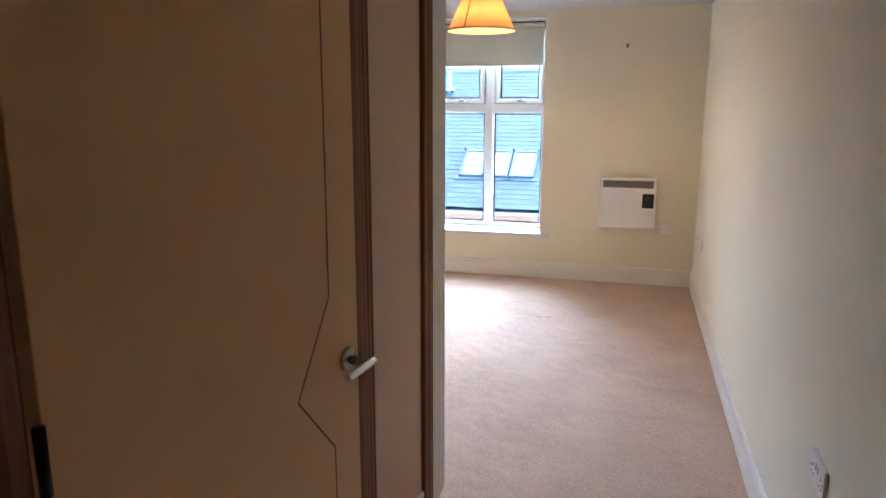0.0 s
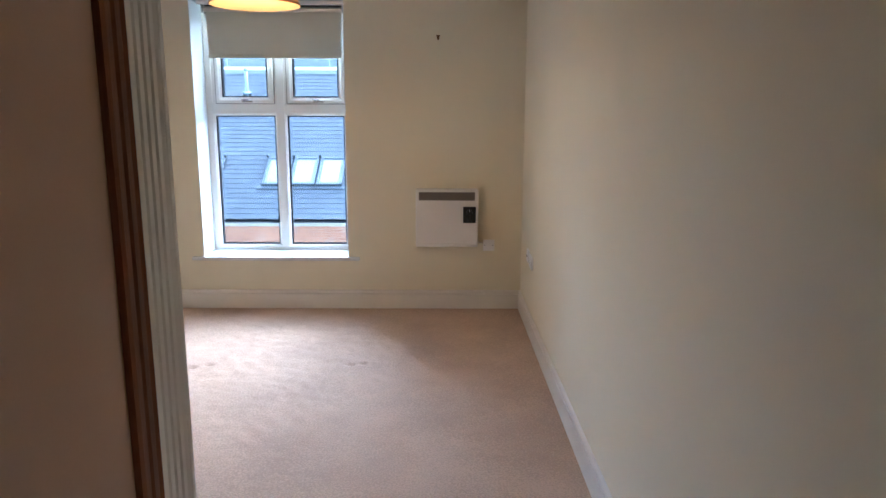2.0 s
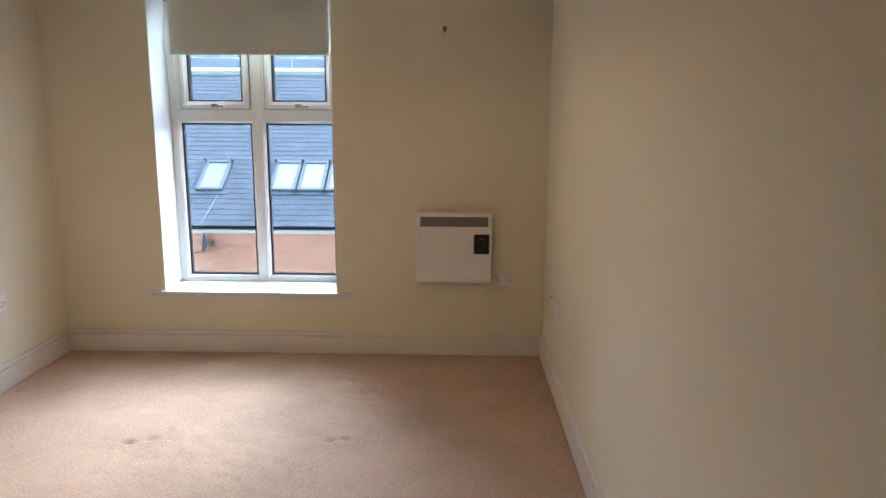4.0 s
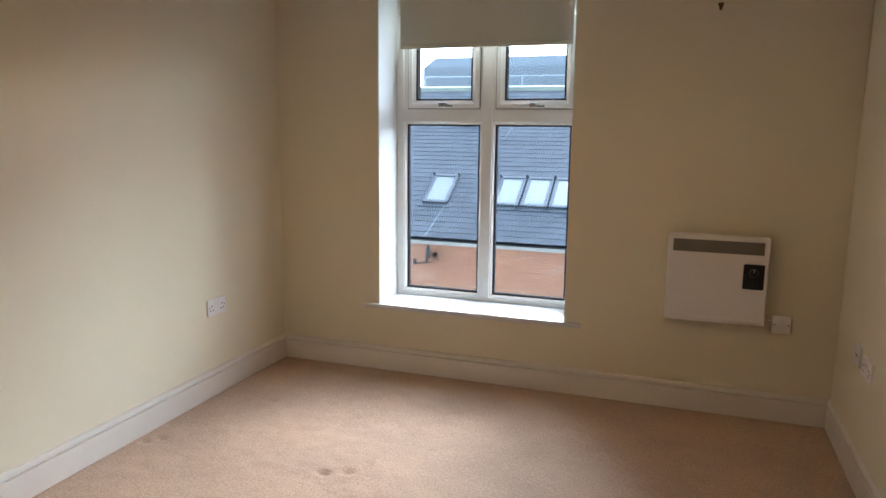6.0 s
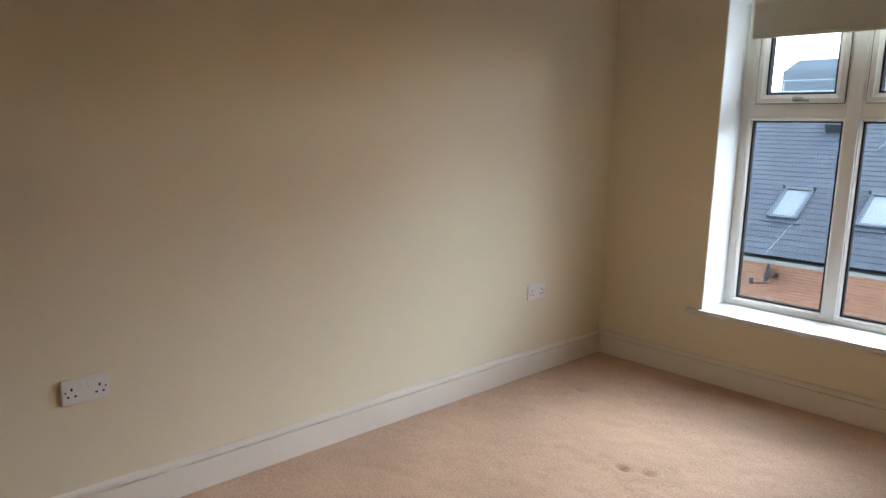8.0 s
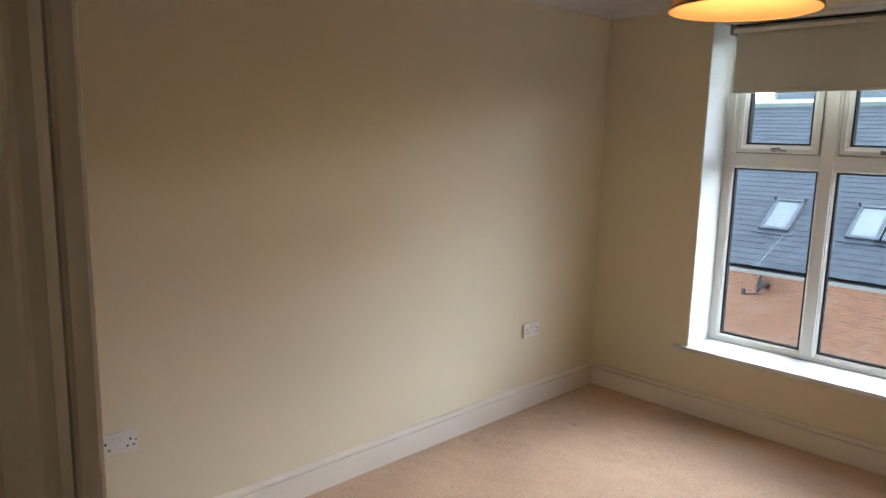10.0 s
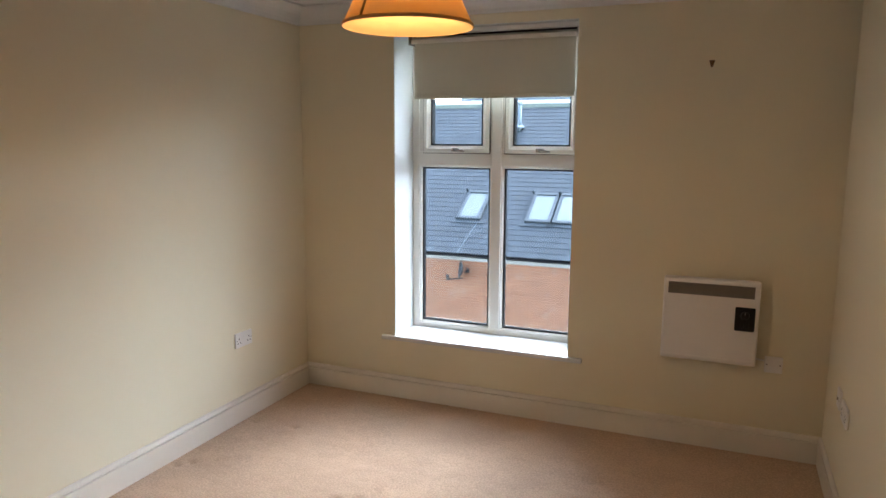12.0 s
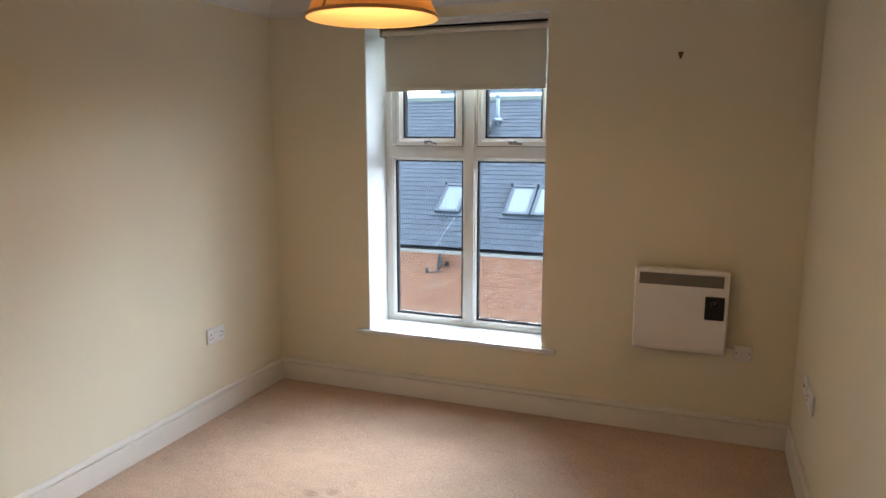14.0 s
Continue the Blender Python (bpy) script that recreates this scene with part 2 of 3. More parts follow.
# plaster lining of the window opening
structure("window_reveal", boxes((WX0 - 0.001, WX0 + 0.004, 0.003, 0.268, WZ0, WZ1), (WX1 - 0.004, WX1 + 0.001, 0.003, 0.268, WZ0, WZ1), (WX0 + 0.004, WX1 - 0.004, 0.003, 0.268, WZ1 - 0.004, WZ1 + 0.001)), REVEAL, "white painted plaster window reveal", "window reveal")

COVE = [(0, 2.33), (0.008, 2.33), (0.012, 2.338)] + [(0.105 - 0.093 * math.cos(a), 2.338 + 0.078 * math.sin(a)) for a in (0.2, 0.45, 0.7, 0.95, 1.2, 1.45)] + [(0.115, 2.418), (0.115, 2.432), (0, 2.432)]
SKIRT = [(0, 0), (0.017, 0), (0.017, 0.113), (0.002, 0.1135), (0.002, 0.1195), (0.0145, 0.1200), (0.0145, 0.133), (0.010, 0.142), (0.005, 0.145), (0, 0.145)]


def run(name, profile, side, a, b, material, label, category):
    place = {"N": lambda u, v, s: (s, -u, v), "W": lambda u, v, s: (u, s, v), "E": lambda u, v, s: (EAST - u, s, v), "P": lambda u, v, s: (STUB1 + u, s, v), "Q": lambda u, v, s: (STUB0 - u, s, v)}[side]
    structure(name, prism(profile, a, b, place), material, label, category)


run("coving_north", COVE, "N", 0.0, EAST, CEIL, "white plaster coving under the ceiling", "coving")
run("coving_west", COVE, "W", SOUTH, -0.002, CEIL, "white plaster coving under the ceiling", "coving")
run("coving_east", COVE, "E", SOUTH, -0.002, CEIL, "white plaster coving under the ceiling", "coving")
run("baseboard_north", SKIRT, "N", 0.0, EAST, GLOSS, "ivory gloss skirting board with a bead", "skirting")
run("baseboard_west", SKIRT, "W", SOUTH, -0.001, GLOSS, "ivory gloss skirting board with a bead", "skirting")
run("baseboard_east", SKIRT, "E", SOUTH, -0.001, GLOSS, "ivory gloss skirting board with a bead", "skirting")
run("baseboard_partition", SKIRT, "P", -4.422, -3.932, GLOSS, "ivory gloss skirting board with a bead", "skirting")

# ---- partition end: brown timber trim and ivory fluted moulding ----
def fluted(width, depth, flutes):
    pts = [(0, 0), (0, depth * 0.8)]
    for i in range(flutes):
        a = 0.1 + 0.8 * i / flutes
        w = 0.8 / flutes
        pts += [(width * a, depth), (width * (a + w * 0.55), depth), (width * (a + w * 0.7), depth * 0.7), (width * (a + w * 0.85), depth * 0.7)]
    return pts + [(width * 0.94, depth), (width, depth * 0.75), (width, 0)]


structure("trim_partition_timber", prism(fluted(0.095, 0.022, 2), 0.0, 2.33, lambda u, v, s: (STUB1 + v, -3.930 + u, s)), TIMBER, "brown timber trim on the partition edge", "trim")
structure("trim_partition_ivory", prism(fluted(0.174, 0.014, 4), 0.0, 2.33, lambda u, v, s: (STUB1 + v, -3.834 + u, s)), GLOSS, "ivory fluted moulding on the partition edge", "trim")
structure("trim_partition_cap", box(STUB0 - 0.012, STUB1 + 0.012, -3.659, STUB_END, 0, 2.33, 0.006), GLOSS, "ivory cap at the partition end", "trim")

structure("partition_panel", box(STUB1 - 0.002, STUB1 + 0.004, -4.424, -3.931, 0.0, 2.33), PANEL, "plain pinkish-brown painted panel on the partition", "wall panel")

# ---- doorway in the partition ----
structure("door_1_lining", boxes((STUB1 - 0.004, STUB1 + 0.014, DOOR1 - 0.02, DOOR1 + 0.028, 0, DOOR_TOP), (STUB0 - 0.001, STUB1 + 0.006, DOOR0 - 0.002, DOOR0 + 0.008, 0, DOOR_TOP), (STUB0 - 0.001, STUB1 + 0.006, DOOR0 + 0.008, DOOR1 - 0.02, DOOR_TOP - 0.03, DOOR_TOP + 0.002)), TIMBER, "brown timber door lining", "door frame")
structure("door_1_architrave", prism(fluted(0.070, 0.02, 2), 0.0, DOOR_TOP + 0.06, lambda u, v, s: (STUB1 + v, DOOR1 + 0.050 + u, s)), TIMBER, "brown timber architrave beside the door", "architrave")
structure("door_1_architrave_bead", prism([(0, 0), (0, 0.014), (0.012, 0.02), (0.036, 0.02), (0.048, 0.012), (0.048, 0)], 0.0, DOOR_TOP + 0.06, lambda u, v, s: (STUB1 + 0.014 + v * 0.6, DOOR1 - 0.0 + u, s)), TIMBER, "brown timber bead beside the door", "architrave")
structure("door_1_architrave_hinge_side", prism(fluted(0.09, 0.02, 2), 0.0, DOOR_TOP + 0.06, lambda u, v, s: (STUB1 + v, DOOR0 - 0.004 - u, s)), TIMBER, "brown timber architrave on the hinge side", "architrave")

HINGE = (1.868, -5.543, 0.0)
SWING = -math.degrees(math.atan2(0.099, 0.766))
leaf_at = pose(*HINGE, 0, 0, SWING)
LEAF_W, LEAF_H = 0.768, 2.02
door = thing("interior_door", leaf_at, "cream flush door standing ajar with a lever handle", "door")
part("door_leaf", box(-0.040, 0, 0.004, LEAF_W, 0.008, LEAF_H, 0.0015, 1), LEAF, door, "cream painted flush leaf")
part("edge_lipping", box(-0.0395, -0.0005, LEAF_W, LEAF_W + 0.004, 0.008, LEAF_H), TIMBER, door, "brown timber lipping")
# incised line that runs down the leaf and kinks out round the handle
line = [(LEAF_W - 0.112, LEAF_H), (LEAF_W - 0.115, 1.155), (LEAF_W - 0.237, 0.972), (LEAF_W - 0.108, 0.818), (LEAF_W - 0.109, 0.01)]
for (y0, z0), (y1, z1) in zip(line, line[1:]):
    v = Vector((y1 - y0, z1 - z0)).normalized() * 0.0022
    bm = prism([(y0 - v.y, z0 + v.x), (y0 + v.y, z0 - v.x), (y1 + v.y, z1 - v.x), (y1 - v.y, z1 + v.x)], 0.0002, 0.0008, lambda u, w, s: (s, u, w))
    part("groove_line", bm, GROOVE, door, "thin dark incised line")
HZ = 1.0
rose = lathe([(0, 0.012), (0.025, 0.012), (0.0265, 0.010), (0.0265, 0.0)], 32)
part("handle_rose", rose, STEEL, door, "round satin steel rose", True, pose(0.0005, LEAF_W - 0.054, HZ, 0, 90, 0))
part("handle_stem", rod((0.008, LEAF_W - 0.054, HZ), (0.062, LEAF_W - 0.054, HZ), 0.0095), STEEL, door, "", True)
lever = lathe([(0.001, -0.005), (0.0075, -0.005), (0.0095, -0.002), (0.0095, 0.102), (0.0075, 0.105), (0.001, 0.105)], 24)
part("lever", lever, CHROME, door, "round polished lever bar", True, pose(0.060, LEAF_W - 0.042, HZ, 90, 0, 0))
part("latch_plate", box(-0.031, -0.009, LEAF_W + 0.004, LEAF_W + 0.0055, HZ - 0.08, HZ + 0.06), STEEL, door)
for z in (0.25, 1.12, 1.80):
    part("hinge", rod((0.006, -0.004, z - 0.045), (0.006, -0.004, z + 0.045), 0.008), IRON, door, "dark metal hinge", True)

# ---- window ----
win = thing("window_1", pose(0, 0, 0), "white uPVC window with two top casements over fixed panes", "window")
win["kind"] = "structure"
FY0, FY1 = 0.268, 0.333
MX0, MX1 = 1.189, 1.2647
TZ0, TZ1 = 1.4601, 1.5511
part("frame_side", box(WX0, 0.7064, FY0, FY1, WZ0, WZ1, 0.004), UPVC, win)
part("frame_side", box(1.729, 1.79, FY0, FY1, WZ0, WZ1, 0.004), UPVC, win)
part("frame_bottom", box(0.7002, 1.7351, FY0, FY1, WZ0, 0.4324, 0.004), UPVC, win)
part("frame_top", box(0.7002, 1.7351, FY0, FY1, 2.225, WZ1, 0.004), UPVC, win)
part("transom", box(0.7002, 1.7351, FY0 - 0.002, FY1, TZ0 + 0.012, TZ1 + 0.006, 0.004), UPVC, win)
part("mullion", box(MX0 + 0.006, MX1 - 0.006, FY0 - 0.004, FY1, 0.4263, 2.2312, 0.004), UPVC, win)


def glazed(name, x0, x1, z0, z1, bar, front, parent):
    """A glazed light: four mitred bars with a sloping bead, a black gasket and a pane."""
    bm = bmesh.new()
    def ring(inset, y):
        return [bm.verts.new(p) for p in ((x0 + inset, y, z0 + inset), (x1 - inset, y, z0 + inset), (x1 - inset, y, z1 - inset), (x0 + inset, y, z1 - inset))]
    rings = [ring(0, FY1 - 0.01), ring(0, front + 0.004), ring(0.004, front), ring(bar * 0.55, front), ring(bar * 0.6, front + 0.004), ring(bar, front + 0.016), ring(bar, FY1 - 0.01)]
    for p, q in zip(rings, rings[1:]):
        for i in range(4):
            bm.faces.new((p[i], p[(i + 1) % 4], q[(i + 1) % 4], q[i]))
    bmesh.ops.recalc_face_normals(bm, faces=bm.faces[:])
    fr = part(name, bm, UPVC, parent)
    g = bar
    gy0, gy1 = front + 0.017, front + 0.030
    w = 0.009
    part("gasket", boxes((x0 + g, x0 + g + w, gy0, FY1 - 0.012, z0 + g, z1 - g), (x1 - g - w, x1 - g, gy0, FY1 - 0.012, z0 + g, z1 - g), (x0 + g + w, x1 - g - w, gy0, FY1 - 0.012, z0 + g, z0 + g + w), (x0 + g + w, x1 - g - w, gy0, gy1, z1 - g - w, z1 - g)), GASKET, fr, "black rubber gasket")
    pane = part("pane", box(x0 + g, x1 - g, gy1 + 0.002, gy1 + 0.006, z0 + g, z1 - g), GLASS, fr, "clear glass")
    pane.visible_shadow = False
    return fr


glazed("fixed_light", 0.7002, MX0 + 0.012, 0.4263, TZ0 + 0.018, 0.021, FY0 + 0.006, win)
glazed("fixed_light", MX1 - 0.012, 1.7351, 0.4263, TZ0 + 0.018, 0.021, FY0 + 0.006, win)
for x0, x1 in ((0.7391, 1.1808), (1.2821, 1.7238)):
    sash = glazed("casement", x0, x1, TZ1 - 0.001, 2.2322, 0.046, FY0 - 0.014, win)
    # dark strips give the sash's shadow gap as colour
    part("sash_gap_shade", boxes((x0 - 0.005, x0 - 0.0005, FY0 - 0.003, FY0 + 0.02, TZ1 - 0.006, 2.2322), (x1 + 0.0005, x1 + 0.005, FY0 - 0.003, FY0 + 0.02, TZ1 - 0.006, 2.2322), (x0 - 0.0005, x1 + 0.0005, FY0 - 0.007, FY0 + 0.02, TZ1 - 0.006, TZ1 - 0.0015)), GRILLE, sash, "dark strips painted as the shadow gap round the casement")
    cx = (x0 + x1) / 2
    hy = FY0 - 0.014
    part("casement_handle", box(cx - 0.026, cx + 0.026, hy - 0.014, hy, TZ1 + 0.008, TZ1 + 0.030, 0.004), STEEL, sash, "small chrome handle base")
    part("handle_arm", rod((cx - 0.005, hy - 0.018, TZ1 + 0.018), (cx + 0.062, hy - 0.016, TZ1 + 0.012), 0.0085, 0.006), STEEL, sash, "chrome lever arm", True)
for x0, x1 in ((0.7002, 0.7391), (1.1808, MX0 + 0.012), (MX1 - 0.012, 1.2821), (1.7238, 1.7351)):
    part("frame_infill", box(x0, x1, FY0 + 0.004, FY1, TZ1, 2.2312), UPVC, win)
structure("window_sill_outside", box(WX0, 1.79, FY1, 0.46, 0.34, 0.42, 0.01), SILL, "white outer window sill", "window sill")
structure("window_sill", box(0.574, 1.846, -0.028, 0.0, 0.377, WZ0, 0.006, 3), SILL, "white gloss window board nosing with horns", "window sill")
structure("window_sill_board", box(WX0, WX1, 0.0, FY0, WZ0 - 0.028, WZ0 - 0.0005), SILL, "white gloss window board", "window sill")

# ---- roller blind ----
blind = thing("roller_blind", pose(0, 0, 0), "cream fabric roller blind drawn partly down", "blind")
BY = 0.10
part("fabric", box(0.752, 1.732, BY, BY + 0.0016, 1.897, 2.215), FABRIC, blind, "cream woven fabric")
part("bottom_bar", box(0.752, 1.732, BY - 0.006, BY + 0.008, 1.874, 1.899, 0.004, 2), FABRIC, blind, "fabric covered bottom bar")
part("roller", rod((0.735, BY + 0.02, 2.228), (1.742, BY + 0.02, 2.228), 0.021, sides=24), FABRIC, blind, "rolled fabric", True)
part("head_rail", box(0.70, 1.755, 0.05, 0.10, 2.245, 2.270, 0.003), PLASTIC, blind, "ivory head rail")
part("valance", box(0.742, 1.742, 0.070, 0.078, 2.196, 2.220, 0.002), GLOSS, blind, "ivory front strip")
# black strip added to paint the shaded gap below the head rail
part("slot_shade_strip", box(0.75, 1.735, 0.084, 0.092, 2.235, 2.2445), GASKET, blind, "black strip painted as the shaded gap under the head rail")
for x in (0.728, 1.744):
    part("bracket", box(x, x + 0.006, 0.06, 0.15, 2.19, 2.266), STEEL, blind, "metal end bracket")

# ---- pendant lamp ----
LX, LY, LZ = 1.580, -1.745, 1.988
lamp = thing("pendant_lamp", pose(LX, LY, LZ), "hanging lamp with a cream fabric shade, lit", "lamp")
R0, R1, SH = 0.210, 0.110, 0.215
part("shade", lathe([(R0, 0.0), (R1, SH), (R1 - 0.002, SH), (R0 - 0.002, 0.0)], 64, True), SHADE, lamp, "cream fabric shade, glowing warm", True)
part("shade_rim", lathe([(R0 + 0.0015, 0.0), (R0 - 0.001, 0.010), (R0 - 0.004, 0.010), (R0 - 0.003, -0.001)], 64, True), SHADE, lamp, "", True)
part("shade_seam", box(-0.005, 0.005, -0.0006, 0.0006, 0, 0.233), SEAM, lamp, "darker vertical seam", False, pose(-R0 * 0.30, -R0 * 0.955, 0.002, -23.2, 0, -17.4))
part("top_ring", lathe([(R1, SH - 0.004), (R1 + 0.001, SH + 0.001), (R1 - 0.003, SH + 0.001), (R1 - 0.003, SH - 0.004)], 48, True), STEEL, lamp, "", True)
for a in (0, 120, 240):
    c, s = math.cos(radians(a)), math.sin(radians(a))
    part("spoke", rod((0.02 * c, 0.02 * s, SH - 0.02), (R1 * c, R1 * s, SH - 0.003), 0.0016, sides=6), STEEL, lamp)
part("bulb_holder", rod((0, 0, SH - 0.055), (0, 0, SH + 0.03), 0.019, 0.014), PLASTIC, lamp, "white bulb holder", True)
part("bulb", lathe([(0.001, 0.058), (0.018, 0.062), (0.029, 0.08), (0.030, 0.095), (0.022, 0.118), (0.013, 0.135), (0.013, 0.15)], 24), glow_mat("warm_bulb", (1.0, 0.62, 0.26), 0.8), lamp, "glowing bulb", True)
part("cord", rod((0, 0, SH + 0.03), (0, 0, TOP - LZ - 0.02), 0.0035, sides=8), PLASTIC, lamp, "white flex")
part("ceiling_rose", lathe([(0.001, TOP - LZ - 0.03), (0.02, TOP - LZ - 0.028), (0.048, TOP - LZ - 0.012), (0.05, TOP - LZ)], 32), PLASTIC, lamp, "white ceiling rose", True)
glow = new("lamp_light", bpy.data.lights.new("lamp_light", "POINT"))
glow.data.energy, glow.data.color, glow.data.shadow_soft_size = 0.36, (1.0, 0.63, 0.30), 0.05
glow.location = (LX, LY, LZ + 0.05)

# ---- wall heater ----
heater = thing("wall_heater", pose(2.276, 0, 0.501), "white slim electric panel heater hung on the wall", "heater")
HW, HH, HD = 0.464, 0.433, 0.10
part("back_plate", box(0.01, HW - 0.01, -0.035, -0.012, 0.012, HH - 0.01, 0.004), HEATER, heater)
part("case", box(0, HW, -HD, -0.034, 0, HH, 0.010, 3), HEATER, heater, "white enamelled case")
part("grille_recess", box(0.024, HW - 0.026, -HD - 0.0012, -HD + 0.003, HH - 0.083, HH - 0.022), GRILLE, heater, "grey air outlet")
for i in range(52):
    x = 0.028 + (HW - 0.06) * i / 51
    part("grille_slat", box(x, x + 0.0035, -HD - 0.0032, -HD - 0.001, HH - 0.080, HH - 0.025), GRILLE, heater)
panel = part("control_panel", box(0.352, 0.446, -HD - 0.004, -HD + 0.002, 0.182, 0.304, 0.006, 3), BLACK, heater, "black control panel")
part("dial", rod((0.399, -HD - 0.004, 0.262), (0.399, -HD - 0.012, 0.262), 0.021, 0.019, 24), BLACK, panel, "round black thermostat dial", True)
part("dial_mark", box(0.3982, 0.3998, -HD - 0.0128, -HD - 0.012, 0.266, 0.280), PLASTIC, panel)
for x in (0.380, 0.402):
    part("rocker_switch", box(x, x + 0.016, -HD - 0.0075, -HD - 0.004, 0.200, 0.224, 0.002), BLACK, panel)
part("lower_lip", box(0.012, HW - 0.012, -HD - 0.002, -HD + 0.01, 0.012, 0.028, 0.004), HEATER, heater)
for x in (0.09, HW - 0.12):
    part("wall_bracket", box(x, x + 0.03, -0.014, -0.0005, 0.05, HH - 0.06), STEEL, heater)
part("heater_cable", rod((HW - 0.03, -0.03, 0.03), (HW + 0.055, -0.006, 0.012), 0.004, sides=8), PLASTIC, heater, "white flex")


# ---- sockets and switches ----
def socket_plate(name, at, width, label, category, kind, group=""):
    """A wall plate in its own x (along the wall), z (up); y = 0 is the wall, and it faces -y."""
    ob = thing(name, at, label, category, group)
    part("plate", box(-width / 2, width / 2, -0.011, -0.0003, -0.043, 0.043, 0.003, 2), PLASTIC, ob, "white moulded plate")
    if kind == "double":
        for sx in (-1, 1):
            cx = sx * 0.043
            part("pin_hole", boxes((cx - 0.003, cx + 0.003, -0.0114, -0.0108, 0.003, 0.013)), BLACK, ob)
            for dx in (-0.011, 0.011):
                part("pin_hole", boxes((cx + dx - 0.004, cx + dx + 0.004, -0.0114, -0.0108, -0.019, -0.0128)), BLACK, ob)
            part("rocker", box(sx * 0.011 - 0.005, sx * 0.011 + 0.005, -0.0145, -0.011, 0.008, 0.028, 0.0015), PLASTIC, ob, "white rocker switch")
        screws = (-0.062, 0.062)
    elif kind == "spur":
        part("fuse_carrier", box(-0.011, 0.011, -0.0135, -0.011, -0.018, 0.018, 0.0015), PLASTIC, ob)
        part("rocker", box(0.014, 0.026, -0.0145, -0.011, -0.010, 0.010, 0.0015), PLASTIC, ob)
        screws = (-0.031, 0.031)
    else:
        part("aerial_port", rod((0, -0.011, 0), (0, -0.016, 0), 0.0065), STEEL, ob)
        screws = (-0.031, 0.031)
    for x in screws:
        part("screw", rod((x, -0.0108, 0), (x, -0.0118, 0), 0.0036, sides=12), GRILLE, ob)
    return ob


west, east = lambda y, z: pose(0, y, z, 0, 0, 90), lambda y, z: pose(EAST, y, z, 0, 0, -90)
socket_plate("double_socket", west(-0.664, 0.483), 0.146, "white double wall socket above the skirting", "socket", "double", "double sockets")
socket_plate("double_socket", west(-3.018, 0.490), 0.146, "white double wall socket above the skirting", "socket", "double", "double sockets")
socket_plate("double_socket", east(-0.615, 0.500), 0.146, "white double wall socket above the skirting", "socket", "double", "double sockets")
socket_plate("double_socket", east(-4.235, 0.562), 0.146, "white double wall socket beside the passage", "socket", "double", "double sockets")
socket_plate("aerial_socket", east(-0.450, 0.510), 0.086, "white aerial socket near the corner", "socket", "aerial")
socket_plate("fused_spur", pose(2.828, 0, 0.497), 0.086, "white fused spur beside the heater", "switch", "spur")

# ---- picture hook ----
hook = thing("picture_hook", pose(2.440, 0, 2.017), "small tarnished brass picture hook nailed to the wall", "hook")
part("hook_plate", prism([(-0.014, 0.016), (0.014, 0.016), (0.004, -0.018), (-0.004, -0.018)], -0.0035, -0.0003, lambda u, v, s: (u, s, v)), BRASS, hook)
part("hook_nail", rod((0, -0.002, 0.008), (0, -0.012, 0.012), 0.004, sides=10), BRASS, hook)
part("hook_tip", rod((0, -0.003, -0.016), (0, -0.014, -0.008), 0.003, sides=10), BRASS, hook)

# ---- outside: street, slate-roofed building, far building ----
GROUND = -6.2
structure("ground", box(-900, 900, -900, 1500, GROUND - 1, GROUND), ASPHALT, "dark asphalt street and ground", "ground")
BX0, BX1, EY, EZ, RY, RZ = -26.0, 16.0, 13.5, -1.433, 20.0, 2.79
PITCH = math.atan2(RZ - EZ, RY - EY)
RUN = math.hypot(RZ - EZ, RY - EY)
block = thing("brick_building", pose(0, 0, 0), "red brick building with a blue-grey slate roof", "building")
part("wall", boxes((BX0, BX1, EY + 0.12, 2 * RY - EY, GROUND, EZ - 0.06)), BRICK, block, "red brick wall with pale salts")
part("roof", prism([(EY + 0.1, EZ - 0.06), (RY, RZ - 0.06), (2 * RY - EY, EZ - 0.06)], BX0, BX1, lambda u, v, s: (s, u, v)), GUTTER, block, "roof deck")
part("fascia", box(BX0, BX1, EY + 0.06, EY + 0.118, EZ - 0.19, EZ - 0.09), FASCIA, block, "pale painted fascia board")
part("gutter", prism([(0.035 * math.cos(a), 0.035 * math.sin(a)) for a in np.linspace(math.pi, 2 * math.pi, 9)], BX0, BX1, lambda u, v, s: (s, EY + u, EZ - 0.05 + v)), GUTTER, block, "black half-round gutter")
part("ridge", prism([(-0.16, -0.09), (-0.05, 0.05), (0.05, 0.05), (0.16, -0.09)], BX0, BX1, lambda u, v, s: (s, RY + u, RZ + 0.02 + v)), MOSS, block, "mossy ridge tiles")
slope_at = Matrix.Translation((0, EY, EZ)) @ Matrix.Rotation(PITCH, 4, "X")


def on_slope(x, s, lift=0.0):
    """The place on the roof, s metres up the slope from the eave."""
    return slope_at @ Matrix.Translation((x, s, lift))


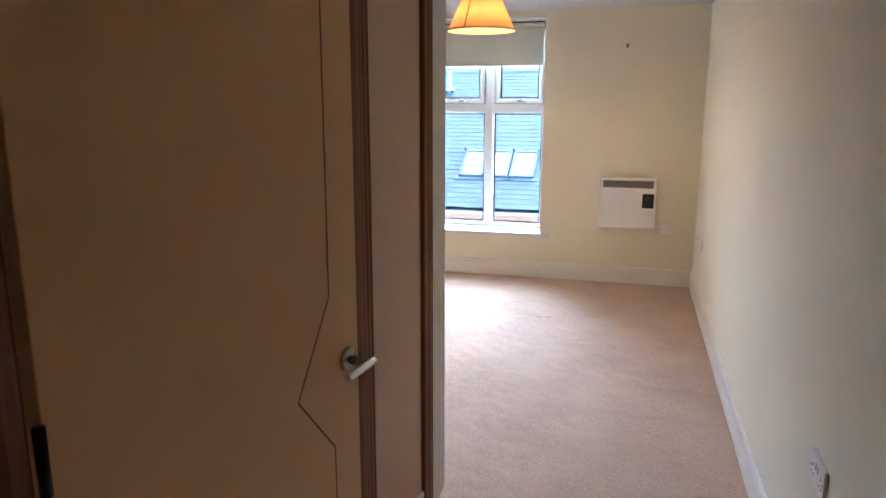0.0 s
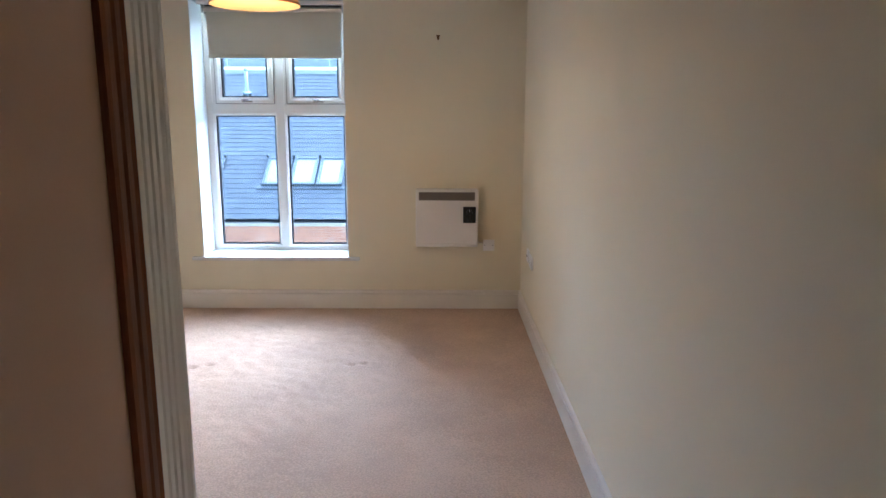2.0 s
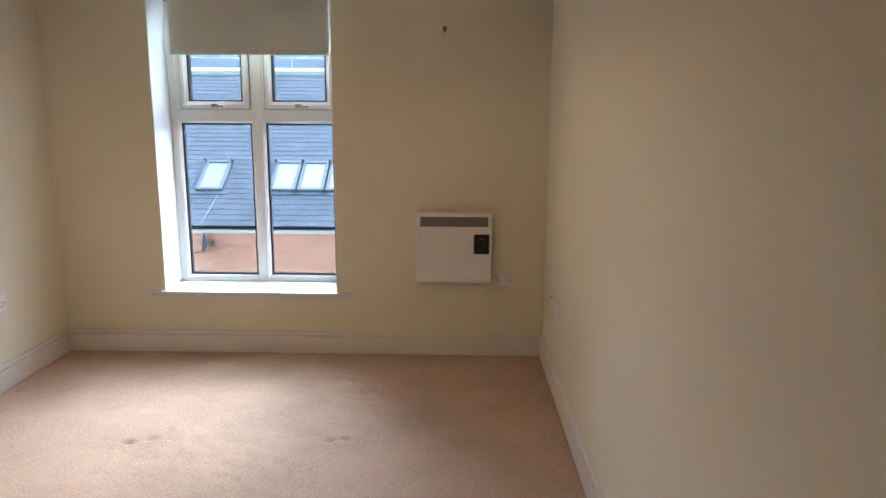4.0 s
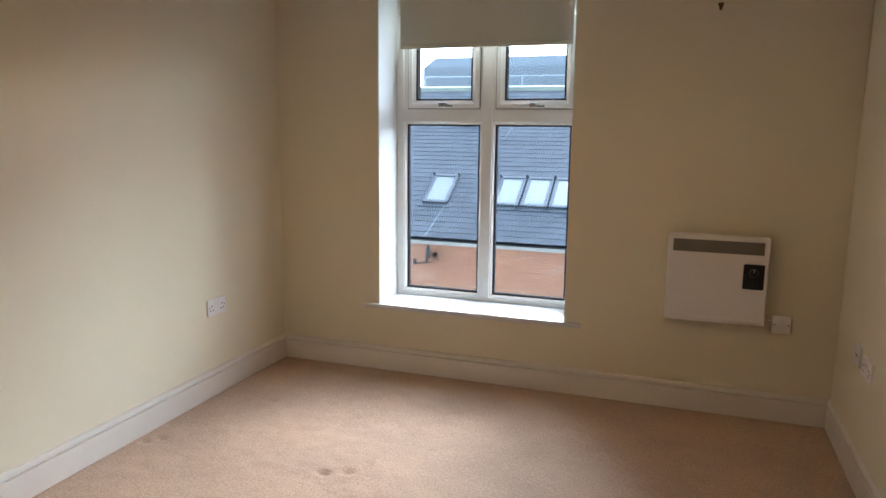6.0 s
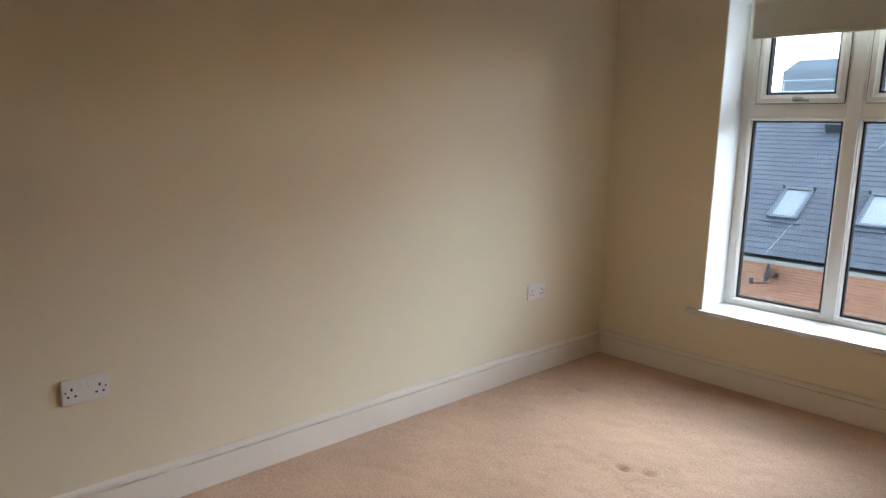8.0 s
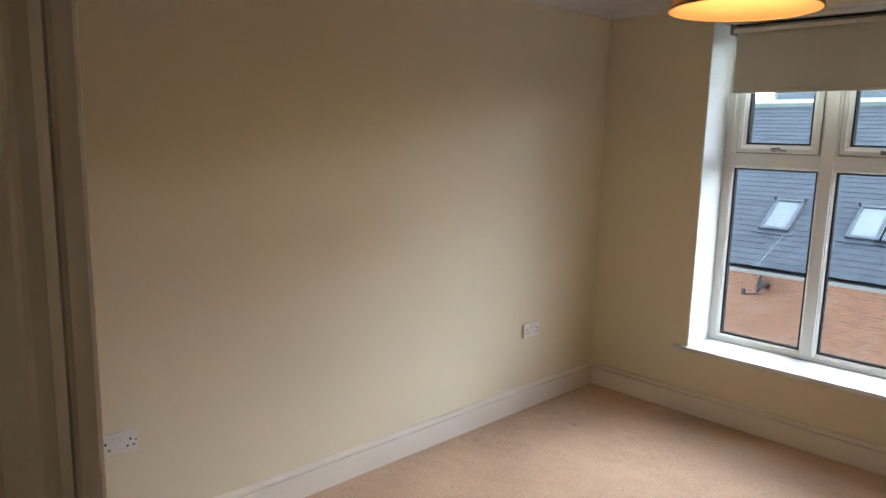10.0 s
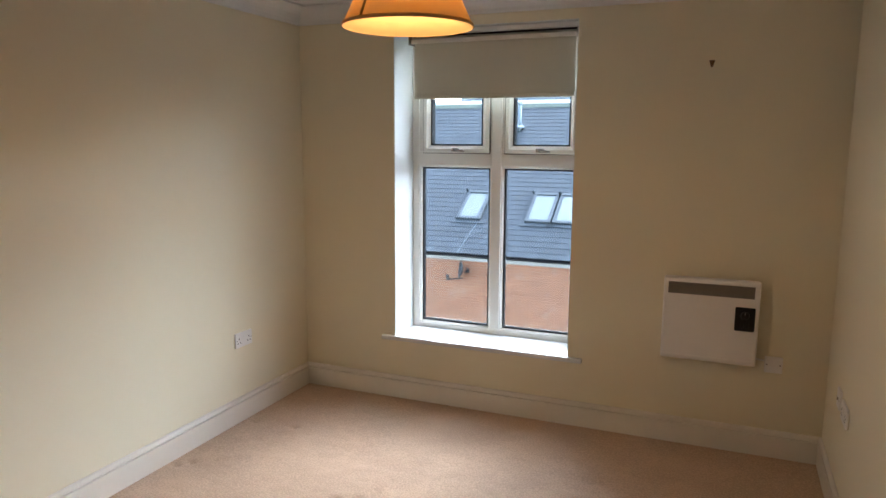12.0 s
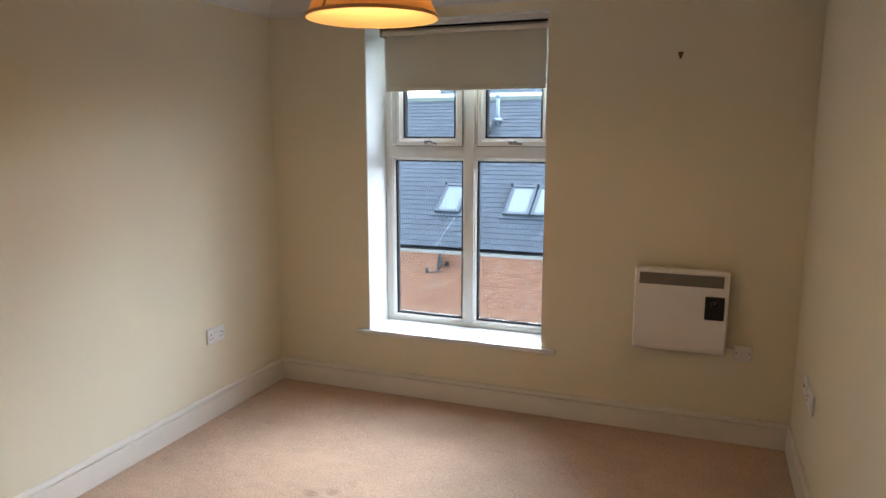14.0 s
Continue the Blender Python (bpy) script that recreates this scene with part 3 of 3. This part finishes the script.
def rooflight(x, s, w, h):
    """One roof window: frame bars, glass painted sky-pale, top cover and lead apron."""
    root = part("rooflight", box(-w / 2, w / 2, 0, h, 0.0, 0.05), GUTTER, block, "grey framed rooflight with glass painted sky-pale", at=on_slope(x, s, 0.02))
    part("rooflight_glass", box(-w / 2 + 0.06, w / 2 - 0.06, 0.07, h - 0.06, 0.05, 0.066), SKYGLASS, root, "opaque glass painted pale for the sky's reflection")
    for sx in (-1, 1):
        part("rooflight_bar", box(sx * (w / 2 - 0.03) - 0.05, sx * (w / 2 - 0.03) + 0.05, -0.02, h, 0.0, 0.09, 0.01, 1), RLFRAME, root)
    part("rooflight_cover", box(-w / 2 - 0.03, w / 2 + 0.03, h - 0.08, h + 0.05, 0.0, 0.10, 0.012, 1), RLFRAME, root)
    for sx in (-1, 1):
        part("cover_end", rod((sx * (w / 2 + 0.03), h - 0.015, 0.09), (sx * (w / 2 + 0.03), h - 0.015, 0.19), 0.035, 0.03, 10), RLFRAME, root, "", True)
    part("rooflight_sill", box(-w / 2 - 0.02, w / 2 + 0.02, -0.03, 0.07, 0.0, 0.085, 0.01, 1), RLFRAME, root)
    part("rooflight_apron", box(-w / 2 - 0.14, w / 2 + 0.14, -0.16, -0.03, 0.004, 0.02), RLFRAME, root)


rooflight(-4.31, 1.43, 0.70, 1.24)
for i in range(3):
    rooflight(-2.28 + 0.78 * i, 1.43, 0.70, 1.24)
# pale stain-like cable that runs down the slates to the dish
part("roof_cable", rod(on_slope(-4.0, 1.3, 0.03).translation, on_slope(-4.18, 0.0, 0.03).translation, 0.008, sides=8), LEAD, block, "pale cable down the slates")
# roof vent with a pipe
vx, vs = -4.35, 5.75
part("vent_box", box(-0.28, 0.28, -0.25, 0.25, 0, 0.30, 0.02, 1), DISH, block, "grey roof vent box", at=on_slope(vx, vs))
p0 = on_slope(-3.99, 6.1).translation
part("vent_pipe", rod(p0 - Vector((0, 0, 0.1)), p0 + Vector((0, 0, 0.92)), 0.055), LEAD, block, "pale vent pipe", True)
part("vent_collar", rod(p0 + Vector((0, 0, 0.12)), p0 + Vector((0, 0, 0.2)), 0.18, 0.11), LEAD, block, "", True)
part("vent_cap", rod(p0 + Vector((0, 0, 0.86)), p0 + Vector((0, 0, 0.96)), 0.085), LEAD, block, "", True)
hk = on_slope(-3.08, 4.69, 0.03).translation
part("roof_hook", rod(hk, hk + Vector((0.18, 0.35, 0.32)), 0.013, sides=8), LEAD, block, "pale roof hook")
part("roof_hook", rod(hk + Vector((0.18, 0.35, 0.32)), hk + Vector((0.22, 0.30, 0.1)), 0.013, sides=8), LEAD, block, "pale roof hook")

# satellite dish on the brick wall
dish = thing("satellite_dish", pose(-4.0, EY + 0.12, EZ - 0.42), "small grey satellite dish on the brick wall", "satellite dish")
part("mast", rod((0.1, 0, -0.05), (0.1, -0.22, -0.05), 0.025), DISH, dish)
part("reflector", lathe([(0.002, 0.0), (0.12, 0.02), (0.22, 0.06), (0.25, 0.085), (0.252, 0.08), (0.12, 0.012), (0.002, -0.01)], 32), DISH, dish, "grey dish", True, pose(0.05, -0.28, 0.02, 82, 0, -62))
part("arm", rod((0.05, -0.28, -0.22), (-0.32, -0.45, -0.24), 0.018), DISH, dish)
part("receiver", rod((-0.32, -0.45, -0.26), (-0.32, -0.45, -0.12), 0.045), DISH, dish)
part("dish_bracket", box(0.06, 0.14, -0.02, 0.0, -0.12, 0.02), DISH, dish)

# pale parapet with a railing behind the ridge, and the clad building beyond
terrace = thing("roof_terrace", pose(0, 0, 0), "white parapet with a railing behind the slate roof", "building")
TY = 34.0
part("terrace_wall", box(-40, 30, TY, TY + 0.3, GROUND, 3.78), PARAPET, terrace, "white parapet")
part("rail", rod((-40, TY + 0.1, 4.30), (30, TY + 0.1, 4.30), 0.03), LEAD, terrace, "pale handrail")
for i in range(26):
    x = -40 + 2.8 * i
    part("rail_post", rod((x, TY + 0.1, 3.76), (x, TY + 0.1, 4.30), 0.03, sides=8), LEAD, terrace)
far = thing("clad_building", pose(0, 0, 0), "blue-grey clad building with a chamfered roof", "building")
part("wall", box(-20.1, 40, 55, 75, GROUND, 6.7), CLAD, far, "blue-grey cladding")
part("roof", prism([(-20.1, 6.7), (-19.0, 7.5), (40, 7.5), (40, 6.7)], 55.05, 75, lambda u, v, s: (u, s, v)), CLAD2, far, "pale blue roof band")

# slates last: the nearest are single pieces, the rest one sheet of separate slates
SW, SG = 0.30, 0.22


def slate_bm(bm, m, w):
    pts = [(-w / 2, 0, 0.006), (w / 2, 0, 0.006), (w / 2, SG * 1.55, -0.006), (-w / 2, SG * 1.55, -0.006)]
    top = [bm.verts.new(m @ Vector(p)) for p in pts]
    low = [bm.verts.new(m @ (Vector(p) - Vector((0, 0, 0.007)))) for p in pts]
    bm.faces.new(top)
    for i in range(4):
        j = (i + 1) % 4
        bm.faces.new((low[i], low[j], top[j], top[i]))


rnd = random.Random(4)
one = bmesh.new()
slate_bm(one, Matrix(), SW - 0.008)
slate_mesh = bpy.data.meshes.new("slate")
one.to_mesh(slate_mesh)
one.free()
slate_mesh.materials.append(SLATE)
rest = bmesh.new()
singles = 0
for r in range(int(RUN / SG)):
    for c in range(-62, 36):
        x = (c + 0.5 * (r % 2)) * SW
        if x < BX0 or x > BX1:
            continue
        m = on_slope(x, r * SG + rnd.uniform(-0.006, 0.006), 0.010 + rnd.uniform(0, 0.004)) @ Matrix.Rotation(rnd.uniform(-0.008, 0.008), 4, "Z")
        if r < 14 and -6.0 < x < 0.3 and singles < 300:
            ob = new("slate", slate_mesh)
            ob.parent, ob.matrix_basis = block, m
            singles += 1
        else:
            slate_bm(rest, m, SW - 0.008)
more = part("slates", rest, SLATE, block, "blue-grey slates in courses")
more["kind"] = "stuff"
